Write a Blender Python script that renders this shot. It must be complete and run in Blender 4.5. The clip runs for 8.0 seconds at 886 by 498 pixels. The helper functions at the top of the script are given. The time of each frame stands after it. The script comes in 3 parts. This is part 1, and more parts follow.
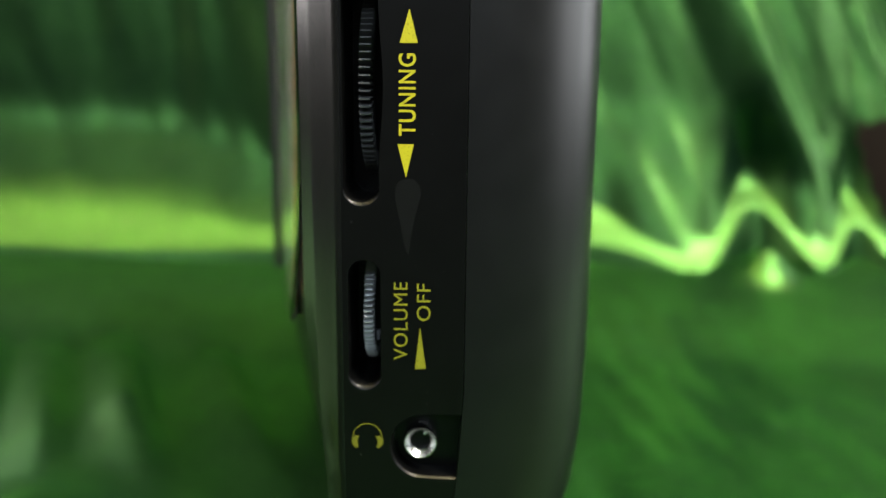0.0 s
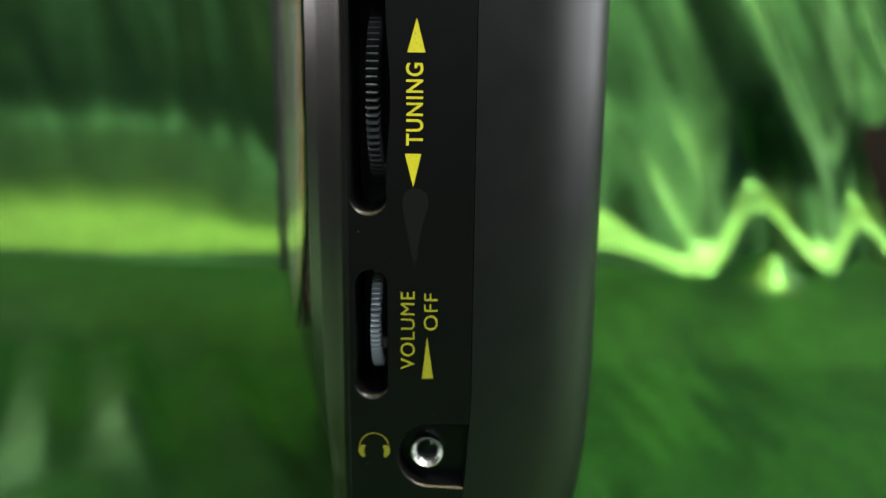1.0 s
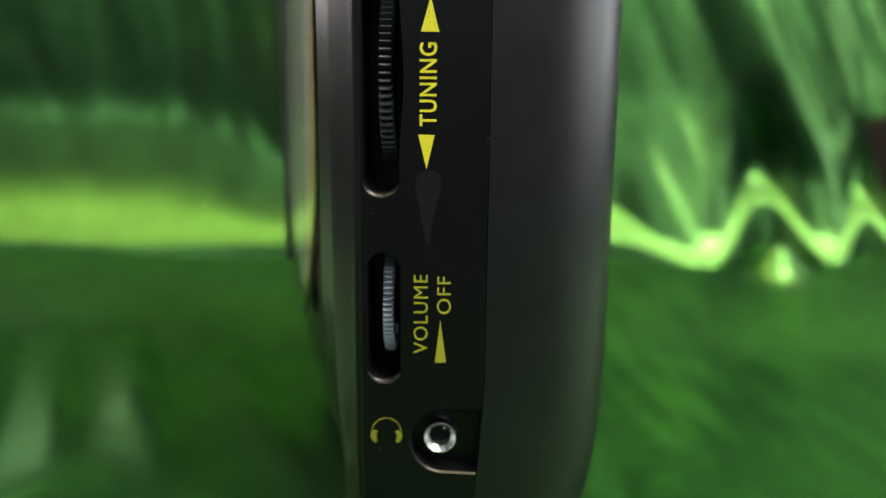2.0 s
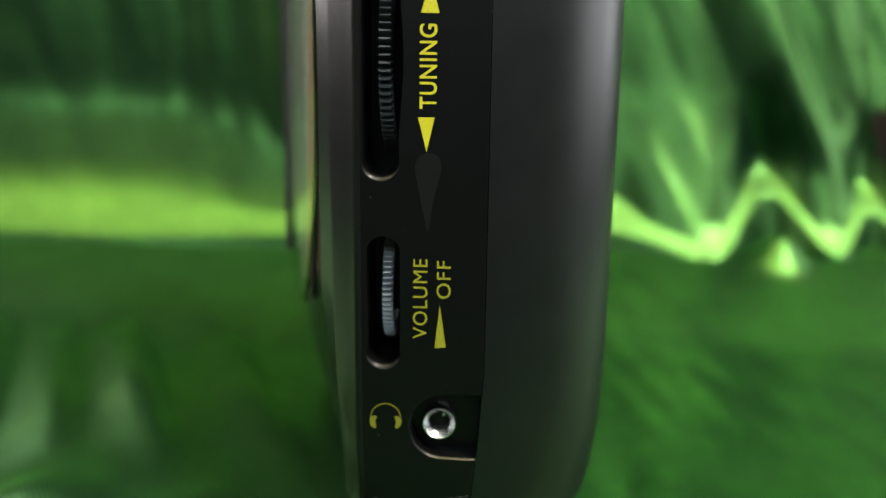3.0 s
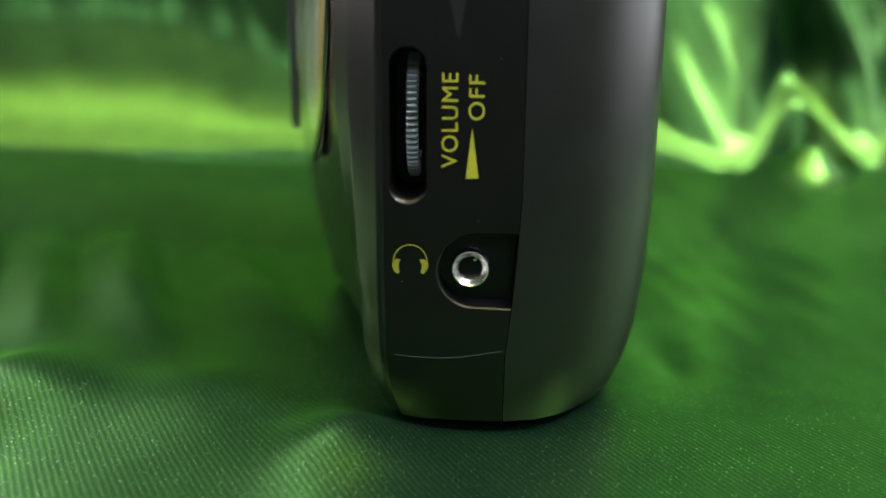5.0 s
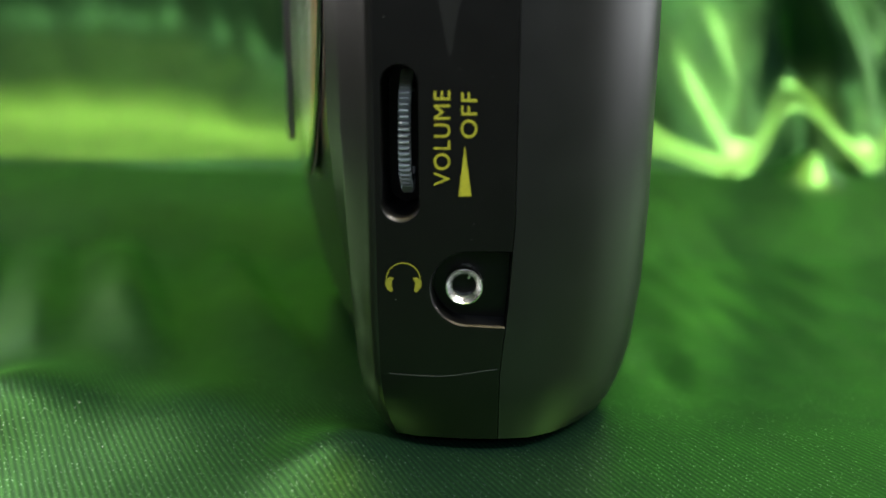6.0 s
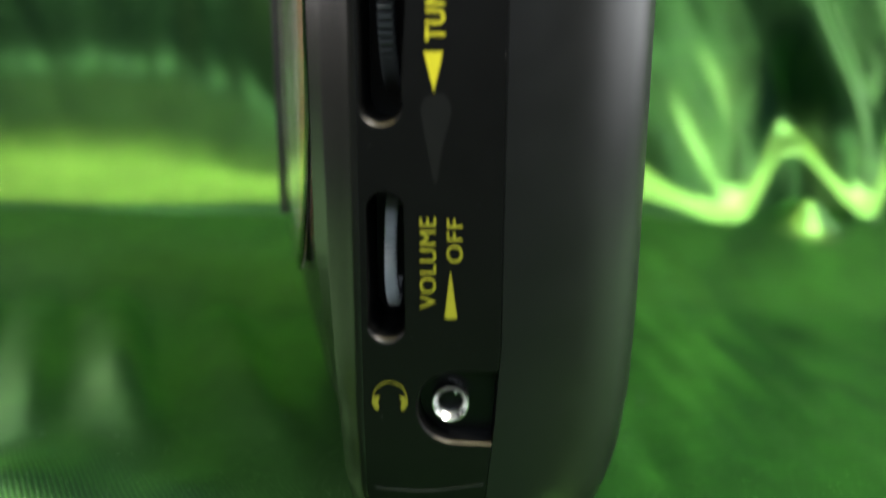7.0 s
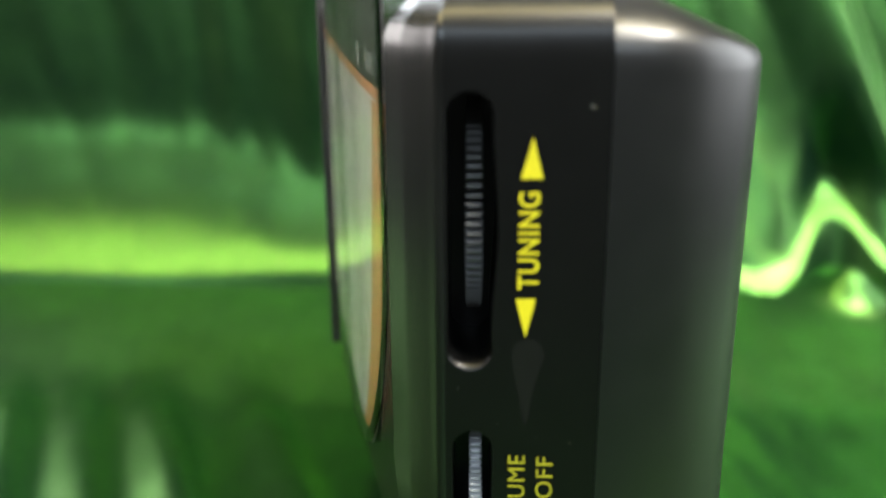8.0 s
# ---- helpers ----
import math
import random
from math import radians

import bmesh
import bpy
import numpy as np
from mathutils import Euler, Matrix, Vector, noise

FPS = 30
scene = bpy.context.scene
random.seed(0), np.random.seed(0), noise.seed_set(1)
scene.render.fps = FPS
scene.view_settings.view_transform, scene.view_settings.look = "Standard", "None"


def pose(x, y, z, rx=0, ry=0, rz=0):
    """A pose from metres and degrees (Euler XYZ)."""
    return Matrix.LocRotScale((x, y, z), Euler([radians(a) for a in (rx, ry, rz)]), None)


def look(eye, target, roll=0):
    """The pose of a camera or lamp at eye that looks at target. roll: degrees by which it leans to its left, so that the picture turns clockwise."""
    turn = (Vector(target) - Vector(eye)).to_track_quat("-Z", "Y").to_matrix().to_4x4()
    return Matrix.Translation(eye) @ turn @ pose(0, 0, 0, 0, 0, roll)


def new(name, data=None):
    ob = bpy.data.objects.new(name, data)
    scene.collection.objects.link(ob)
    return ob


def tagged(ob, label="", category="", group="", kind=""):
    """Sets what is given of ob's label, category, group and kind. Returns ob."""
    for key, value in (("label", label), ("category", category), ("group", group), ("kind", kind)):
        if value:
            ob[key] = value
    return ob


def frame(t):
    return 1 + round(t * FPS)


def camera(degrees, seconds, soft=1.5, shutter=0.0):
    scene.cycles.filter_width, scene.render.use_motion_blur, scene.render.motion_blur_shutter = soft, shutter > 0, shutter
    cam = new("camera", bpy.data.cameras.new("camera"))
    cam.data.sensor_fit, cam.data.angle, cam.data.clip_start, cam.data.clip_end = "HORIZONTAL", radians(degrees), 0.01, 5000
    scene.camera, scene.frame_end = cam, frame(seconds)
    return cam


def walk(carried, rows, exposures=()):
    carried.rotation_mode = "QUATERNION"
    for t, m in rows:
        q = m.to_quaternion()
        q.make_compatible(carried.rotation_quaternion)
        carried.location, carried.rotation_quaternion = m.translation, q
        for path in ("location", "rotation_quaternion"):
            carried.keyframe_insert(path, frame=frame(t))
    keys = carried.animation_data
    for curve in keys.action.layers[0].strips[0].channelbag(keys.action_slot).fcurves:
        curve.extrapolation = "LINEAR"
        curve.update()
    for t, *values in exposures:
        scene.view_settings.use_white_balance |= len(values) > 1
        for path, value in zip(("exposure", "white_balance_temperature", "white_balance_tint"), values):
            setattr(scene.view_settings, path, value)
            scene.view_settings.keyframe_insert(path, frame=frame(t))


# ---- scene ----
cam = camera(59.5, 8.0, shutter=0.5)
PATH = [
    (0, (0.00223, -0.13246, 0.09206), (-0.00054, 0.01469, 0.06307), 0.61),
    (0.5, (0.00076, -0.13288, 0.09263), (-0.00209, 0.01420, 0.06333), 0.68),
    (1, (0.00123, -0.13178, 0.09377), (-0.00187, 0.01532, 0.06461), 0.61),
    (1.5, (-0.00165, -0.13228, 0.09406), (-0.00455, 0.01474, 0.06443), 0.69),
    (1.7, (-0.00177, -0.13182, 0.09291), (-0.00440, 0.01523, 0.06344), 0.59),
    (2.8, (0.00020, -0.13027, 0.08814), (-0.00309, 0.01680, 0.05878), 0.45),
    (3, (-0.00077, -0.13041, 0.08843), (-0.00416, 0.01651, 0.05837), 0.71),
    (3.5, (-0.00105, -0.13044, 0.08831), (-0.00429, 0.01645, 0.05811), 0.76),
    (4, (-0.00244, -0.12723, 0.08346), (-0.00589, 0.01946, 0.05231), 0.72),
    (4.2, (-0.00240, -0.12449, 0.07569), (-0.00609, 0.02202, 0.04376), 0.17),
    (4.5, (-0.00433, -0.11948, 0.06528), (-0.00780, 0.02640, 0.03053), 0.50),
    (4.7, (-0.00630, -0.11979, 0.06147), (-0.00946, 0.02590, 0.02594), 0.55),
    (5.8, (-0.00456, -0.11797, 0.06398), (-0.00781, 0.02770, 0.02837), 0.31),
    (6, (-0.00445, -0.11802, 0.06422), (-0.00818, 0.02771, 0.02886), 0.09),
    (6.5, (-0.00375, -0.11721, 0.06630), (-0.00754, 0.02845, 0.03070), 0.07),
    (6.8, (-0.00354, -0.11486, 0.07505), (-0.00697, 0.03074, 0.03914), 0.03),
    (7, (-0.00234, -0.11385, 0.08298), (-0.00618, 0.03178, 0.04725), 0.14),
    (7.2, (-0.00658, -0.11072, 0.09201), (-0.00976, 0.03523, 0.05757), -0.46),
    (7.5, (-0.01305, -0.10685, 0.10656), (-0.01750, 0.03859, 0.07009), -0.19),
    (7.7, (-0.01455, -0.10227, 0.11385), (-0.01935, 0.04277, 0.07591), -0.82),
    (8, (-0.01449, -0.10099, 0.11932), (-0.01966, 0.04341, 0.07902), -0.49),
]
walk(cam, [(t, look(eye, target, roll)) for t, eye, target, roll in PATH], exposures=[(0.0, 0.0), (4.0, 0.03), (4.5, 0.12), (6.5, 0.12), (8.0, 0.55)])

cam.data.dof.use_dof = True
cam.data.dof.focus_distance = 0.130
cam.data.dof.aperture_fstop = cam.data.lens / 1000 / 0.0040

# ---- light ----
world = bpy.data.worlds.new("room_air")
scene.world = world
world.use_nodes = True
world.node_tree.nodes["Background"].inputs[0].default_value = (0.9, 0.95, 1.0, 1)
world.node_tree.nodes["Background"].inputs[1].default_value = 0.13


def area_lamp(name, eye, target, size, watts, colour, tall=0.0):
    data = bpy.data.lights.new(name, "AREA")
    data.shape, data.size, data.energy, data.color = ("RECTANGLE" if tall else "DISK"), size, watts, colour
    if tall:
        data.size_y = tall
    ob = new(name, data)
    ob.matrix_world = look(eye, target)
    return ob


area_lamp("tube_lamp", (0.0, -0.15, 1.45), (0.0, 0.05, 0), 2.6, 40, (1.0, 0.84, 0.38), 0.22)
# two bulbs of the ceiling lamp, over the near right: the radio's shadows fall away from them
area_lamp("ceiling_bulb", (0.84, -0.47, 1.31), (-0.02, 0.03, 0.05), 0.11, 38, (1.0, 0.96, 0.88))
area_lamp("ceiling_bulb", (0.45, -0.35, 1.44), (-0.02, 0.03, 0.05), 0.11, 16, (1.0, 0.96, 0.88))
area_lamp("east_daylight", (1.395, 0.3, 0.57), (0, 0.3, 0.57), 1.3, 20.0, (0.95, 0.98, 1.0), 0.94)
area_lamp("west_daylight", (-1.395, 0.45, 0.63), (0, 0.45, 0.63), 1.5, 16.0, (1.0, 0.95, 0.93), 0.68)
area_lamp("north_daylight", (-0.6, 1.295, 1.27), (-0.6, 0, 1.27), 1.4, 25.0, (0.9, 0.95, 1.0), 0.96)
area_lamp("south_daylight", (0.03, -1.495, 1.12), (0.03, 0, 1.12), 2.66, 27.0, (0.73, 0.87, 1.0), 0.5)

# ---- materials ----
CM = 0.01


def material(name):
    m = bpy.data.materials.new(name)
    m.use_nodes = True
    nt = m.node_tree
    return m, nt, nt.nodes["Principled BSDF"], nt.nodes["Material Output"]


def node(nt, kind, **values):
    n = nt.nodes.new(kind)
    for key, value in values.items():
        n.inputs[key].default_value = value
    return n


def ramp(nt, fac, stops):
    n = nt.nodes.new("ShaderNodeValToRGB")
    el = n.color_ramp.elements
    el[0].position, el[0].color = stops[0]
    el[1].position, el[1].color = stops[-1]
    for pos, col in stops[1:-1]:
        e = el.new(pos)
        e.color = col
    nt.links.new(fac, n.inputs[0])
    return n.outputs[0]


def grey(v):
    return (v, v, v, 1)


def plastic(name, colour, rough, grain=0.02, spec=0.5, coarse=180.0):
    """Moulded plastic: fine grain in the relief, uneven gloss, faint dust."""
    m, nt, p, _ = material(name)
    tc = nt.nodes.new("ShaderNodeTexCoord")
    big = node(nt, "ShaderNodeTexNoise", Scale=coarse, Detail=4)
    fine = node(nt, "ShaderNodeTexNoise", Scale=5200.0, Detail=2)
    for n in (big, fine):
        nt.links.new(tc.outputs["Object"], n.inputs["Vector"])
    c = colour
    nt.links.new(ramp(nt, big.outputs[0], [(0.3, (c[0] * 0.93, c[1] * 0.93, c[2] * 0.93, 1)), (0.75, (c[0] * 1.08, c[1] * 1.08, c[2] * 1.08, 1))]), p.inputs["Base Color"])
    nt.links.new(ramp(nt, big.outputs[0], [(0.25, grey(rough * 0.94)), (0.8, grey(min(1, rough * 1.06)))]), p.inputs["Roughness"])
    p.inputs["Specular IOR Level"].default_value = spec
    b = node(nt, "ShaderNodeBump", Strength=grain, Distance=0.0002)
    nt.links.new(fine.outputs[0], b.inputs["Height"])
    nt.links.new(b.outputs[0], p.inputs["Normal"])
    return m


def satin_cloth():
    """Green satin: dark green weave with a yellow-green sheen and a fine diagonal twill."""
    m, nt, p, out = material("green_satin")
    tc = nt.nodes.new("ShaderNodeTexCoord")
    soft = node(nt, "ShaderNodeTexNoise", Scale=9.0, Detail=3)
    lint = node(nt, "ShaderNodeTexNoise", Scale=900.0, Detail=2)
    twill = node(nt, "ShaderNodeTexWave", Scale=315.0, Distortion=0.9, Detail=3)
    twill.bands_direction = "X"
    turn = nt.nodes.new("ShaderNodeMapping")
    turn.inputs["Rotation"].default_value = (0, 0, radians(-34))
    nt.links.new(tc.outputs["UV"], turn.inputs[0])
    nt.links.new(turn.outputs[0], twill.inputs["Vector"])
    fleck = node(nt, "ShaderNodeTexNoise", Scale=2400.0, Detail=1)
    cloud = node(nt, "ShaderNodeTexNoise", Scale=75.0, Detail=5, Roughness=0.65)
    for n in (soft, lint, fleck, cloud):
        nt.links.new(tc.outputs["UV"], n.inputs["Vector"])
    nt.links.new(ramp(nt, soft.outputs[0], [(0.3, (0.0007, 0.0031, 0.0031, 1)), (0.7, (0.0010, 0.0045, 0.0042, 1))]), p.inputs["Base Color"])
    p.inputs["Roughness"].default_value = 0.33
    p.inputs["Specular IOR Level"].default_value = 0.07
    g = node(nt, "ShaderNodeBsdfGlossy", Roughness=0.32)
    # sparkle put into the gloss colour: noise flecks, paler than the rest of the sheen
    spark = ramp(nt, fleck.outputs[0], [(0.66, grey(0)), (0.76, grey(1))])
    tint = nt.nodes.new("ShaderNodeMixRGB")
    nt.links.new(spark, tint.inputs[0])
    tint.inputs[1].default_value = (0.28, 0.85, 0.125, 1)
    tint.inputs[2].default_value = (0.75, 0.95, 0.65, 1)
    nt.links.new(tint.outputs[0], g.inputs["Color"])
    add = nt.nodes.new("ShaderNodeMath")
    nt.links.new(twill.outputs["Fac"], add.inputs[0])
    nt.links.new(lint.outputs[0], add.inputs[1])
    b = node(nt, "ShaderNodeBump", Strength=0.14, Distance=0.00015)
    nt.links.new(add.outputs[0], b.inputs["Height"])
    nt.links.new(b.outputs[0], p.inputs["Normal"])
    nt.links.new(b.outputs[0], g.inputs["Normal"])
    mix = nt.nodes.new("ShaderNodeMixShader")
    edge = node(nt, "ShaderNodeFresnel", IOR=1.5)
    gain = nt.nodes.new("ShaderNodeMath")
    gain.operation = "MULTIPLY_ADD"
    gain.inputs[1].default_value = 0.34
    nt.links.new(edge.outputs[0], gain.inputs[0])
    nt.links.new(ramp(nt, twill.outputs["Fac"], [(0.15, grey(0.043)), (0.85, grey(0.1))]), gain.inputs[2])
    # the sheen is a little uneven, and stronger on the sparkle flecks
    uneven = nt.nodes.new("ShaderNodeMath")
    uneven.operation = "MULTIPLY"
    nt.links.new(gain.outputs[0], uneven.inputs[0])
    nt.links.new(ramp(nt, cloud.outputs[0], [(0.3, grey(0.8)), (0.7, grey(1.2))]), uneven.inputs[1])
    more = nt.nodes.new("ShaderNodeMath")
    more.operation = "MULTIPLY_ADD"
    more.inputs[1].default_value = 0.42
    nt.links.new(spark, more.inputs[0])
    nt.links.new(uneven.outputs[0], more.inputs[2])
    nt.links.new(more.outputs[0], mix.inputs[0])
    nt.links.new(p.outputs[0], mix.inputs[1])
    nt.links.new(g.outputs[0], mix.inputs[2])
    nt.links.new(mix.outputs[0], out.inputs[0])
    return m


def paint(name, colour, rough=0.5, worn=0.0):
    m, nt, p, _ = material(name)
    tc = nt.nodes.new("ShaderNodeTexCoord")
    n = node(nt, "ShaderNodeTexNoise", Scale=2600.0, Detail=3)
    nt.links.new(tc.outputs["Object"], n.inputs["Vector"])
    c = colour
    nt.links.new(ramp(nt, n.outputs[0], [(0.22 + worn, (c[0] * 0.45, c[1] * 0.45, c[2] * 0.45, 1)), (0.42 + worn, (*c, 1))]), p.inputs["Base Color"])
    p.inputs["Roughness"].default_value = rough
    return m


def wall_paint(name, colour, spec=0.5):
    m, nt, p, _ = material(name)
    tc = nt.nodes.new("ShaderNodeTexCoord")
    n = node(nt, "ShaderNodeTexNoise", Scale=3.0, Detail=5)
    nt.links.new(tc.outputs["Object"], n.inputs["Vector"])
    c = colour
    nt.links.new(ramp(nt, n.outputs[0], [(0.3, (c[0] * 0.9, c[1] * 0.9, c[2] * 0.9, 1)), (0.7, (*c, 1))]), p.inputs["Base Color"])
    p.inputs["Roughness"].default_value = 0.85
    p.inputs["Specular IOR Level"].default_value = spec
    return m


def metal(name, colour, rough):
    m, nt, p, _ = material(name)
    tc = nt.nodes.new("ShaderNodeTexCoord")
    n = node(nt, "ShaderNodeTexNoise", Scale=260.0, Detail=3)
    nt.links.new(tc.outputs["Object"], n.inputs["Vector"])
    p.inputs["Base Color"].default_value = (*colour, 1)
    p.inputs["Metallic"].default_value = 1.0
    nt.links.new(ramp(nt, n.outputs[0], [(0.3, grey(rough * 0.85)), (0.7, grey(rough * 1.15))]), p.inputs["Roughness"])
    return m


def clear_plastic():
    m, nt, p, _ = material("clear_acrylic")
    p.inputs["Base Color"].default_value = (0.97, 0.99, 0.95, 1)
    p.inputs["Transmission Weight"].default_value = 1.0
    p.inputs["Roughness"].default_value = 0.04
    p.inputs["IOR"].default_value = 1.36
    return m


def wood(name, colour):
    m, nt, p, _ = material(name)
    tc = nt.nodes.new("ShaderNodeTexCoord")
    mp = nt.nodes.new("ShaderNodeMapping")
    mp.inputs["Scale"].default_value = (12, 12, 1.2)
    nt.links.new(tc.outputs["Object"], mp.inputs[0])
    n = node(nt, "ShaderNodeTexNoise", Scale=6.0, Detail=6)
    nt.links.new(mp.outputs[0], n.inputs["Vector"])
    c = colour
    nt.links.new(ramp(nt, n.outputs[0], [(0.3, (c[0] * 0.5, c[1] * 0.5, c[2] * 0.5, 1)), (0.7, (*c, 1))]), p.inputs["Base Color"])
    p.inputs["Roughness"].default_value = 0.5
    p.inputs["Specular IOR Level"].default_value = 0.15
    return m


SATIN = satin_cloth()
SHELL = plastic("black_shell_plastic", (0.0026, 0.0029, 0.0034), 0.36, spec=0.39)
PANEL = plastic("black_panel_plastic", (0.0014, 0.0015, 0.0016), 0.33, spec=0.25)
BEZEL = plastic("gloss_black_bezel", (0.003, 0.003, 0.003), 0.26, spec=0.65)
DARK_AND_SHADE = plastic("dark_and_shade_plastic", (0.004, 0.004, 0.004), 0.6)
WHEEL_DARK = plastic("dark_grey_wheel_plastic", (0.085, 0.085, 0.087), 0.45, spec=0.3, coarse=600)
WHEEL_LIGHT = plastic("grey_wheel_plastic", (0.38, 0.39, 0.41), 0.32, spec=0.6, coarse=600)
YELLOW = paint("yellow_print", (0.5, 0.45, 0.008), 0.5, 0.02)
YELLOW_THIN = paint("olive_yellow_print", (0.24, 0.235, 0.010), 0.5, 0.05)
OLIVE = paint("olive_print", (0.15, 0.147, 0.009), 0.5, 0.05)
ORANGE = paint("orange_print", (0.26, 0.11, 0.035), 0.45)
DIAL_BLACK = plastic("black_dial_print", (0.01, 0.011, 0.01), 0.35)
DIAL_GREY = plastic("grey_dial_plate", (0.26, 0.27, 0.255), 0.3)
PRINT_GREY = paint("grey_print", (0.1, 0.105, 0.1), 0.5)
CHROME = metal("nickel_plating", (0.6, 0.585, 0.56), 0.26)
ACRYLIC = clear_plastic()
WALL = wall_paint("greige_wall_paint", (0.045, 0.045, 0.044))
WALL_LIGHT = wall_paint("warm_grey_wall_paint", (0.14, 0.14, 0.135))
CEILING = wall_paint("ceiling_paint", (0.7, 0.68, 0.64))
WALL_DARK = wall_paint("dark_wall_paint", (0.04, 0.04, 0.042))
TABLE = wall_paint("dull_grey_laminate", (0.025, 0.032, 0.034), spec=0.1)
BROWN = wood("dark_brown_wood", (0.012, 0.0075, 0.0045))
SMEAR = plastic("dull_smear", (0.003, 0.0032, 0.0032), 0.46, spec=0.22)
SCUFF = plastic("pale_scuff", (0.022, 0.027, 0.026), 0.7, spec=0.2)
LINT_AND_GLINTS = paint("white_lint_and_glints", (0.5, 0.52, 0.48), 0.6)
DUST = paint("pale_dust", (0.15, 0.16, 0.15), 0.8)


# ---- helpers of this scene ----
def mesh_of(name, bm, mat, angle=35, smooth=True):
    me = bpy.data.meshes.new(name)
    bm.normal_update()
    bm.to_mesh(me)
    bm.free()
    me.materials.append(mat)
    if smooth:
        me.shade_smooth()
        me.set_sharp_from_angle(angle=radians(angle))
    return me


def part(name, bm, mat, parent, label="", angle=35, smooth=True):
    ob = new(name, mesh_of(name, bm, mat, angle, smooth))
    ob.parent = parent
    if label:
        tagged(ob, label=label)
    return ob


def thing(name, label, category, **more):
    return tagged(new(name), label=label, category=category, **more)


def loft(bm, rings, caps=True, closed=True):
    """Skin over rings of points, each ring of the same length."""
    made = [[bm.verts.new(p) for p in ring] for ring in rings]
    n = len(rings[0])
    for a, b in zip(made, made[1:]):
        for i in range(n if closed else n - 1):
            j = (i + 1) % n
            bm.faces.new((a[i], a[j], b[j], b[i]))
    if caps:
        bm.faces.new(list(reversed(made[0])))
        bm.faces.new(made[-1])
    bmesh.ops.recalc_face_normals(bm, faces=bm.faces)
    return made


def slab(points, y0, y1):
    """A flat shape given in x, z (cm), between two depths (cm)."""
    bm = bmesh.new()
    loft(bm, [[(x * CM, y * CM, z * CM) for x, z in points] for y in (y0, y1)])
    return bm


def box(x0, y0, z0, x1, y1, z1, bevel=0.0):
    bm = bmesh.new()
    bmesh.ops.create_cube(bm, size=1, matrix=Matrix.LocRotScale(((x0 + x1) / 2, (y0 + y1) / 2, (z0 + z1) / 2), None, (x1 - x0, y1 - y0, z1 - z0)))
    if bevel:
        bmesh.ops.bevel(bm, geom=bm.edges[:], offset=bevel, segments=2, affect="EDGES")
    return bm


def smoothstep(a, b, v):
    t = min(1.0, max(0.0, (v - a) / (b - a)))
    return t * t * (3 - 2 * t)


def bump(v, width):
    return math.exp(-(v / width) ** 2)


def through_points(points, v):
    """Smooth curve through (v, value) points."""
    if v <= points[0][0]:
        return points[0][1]
    for k in range(len(points) - 1):
        (a, fa), (b, fb) = points[k], points[k + 1]
        if v <= b:
            ma = (fb - points[k - 1][1]) / (b - points[k - 1][0]) if k else (fb - fa) / (b - a)
            mb = (points[k + 2][1] - fa) / (points[k + 2][0] - a) if k + 2 < len(points) else (fb - fa) / (b - a)
            t, h = (v - a) / (b - a), b - a
            return (2 * t**3 - 3 * t * t + 1) * fa + (t**3 - 2 * t * t + t) * h * ma + (3 * t * t - 2 * t**3) * fb + (t**3 - t * t) * h * mb
    return points[-1][1]


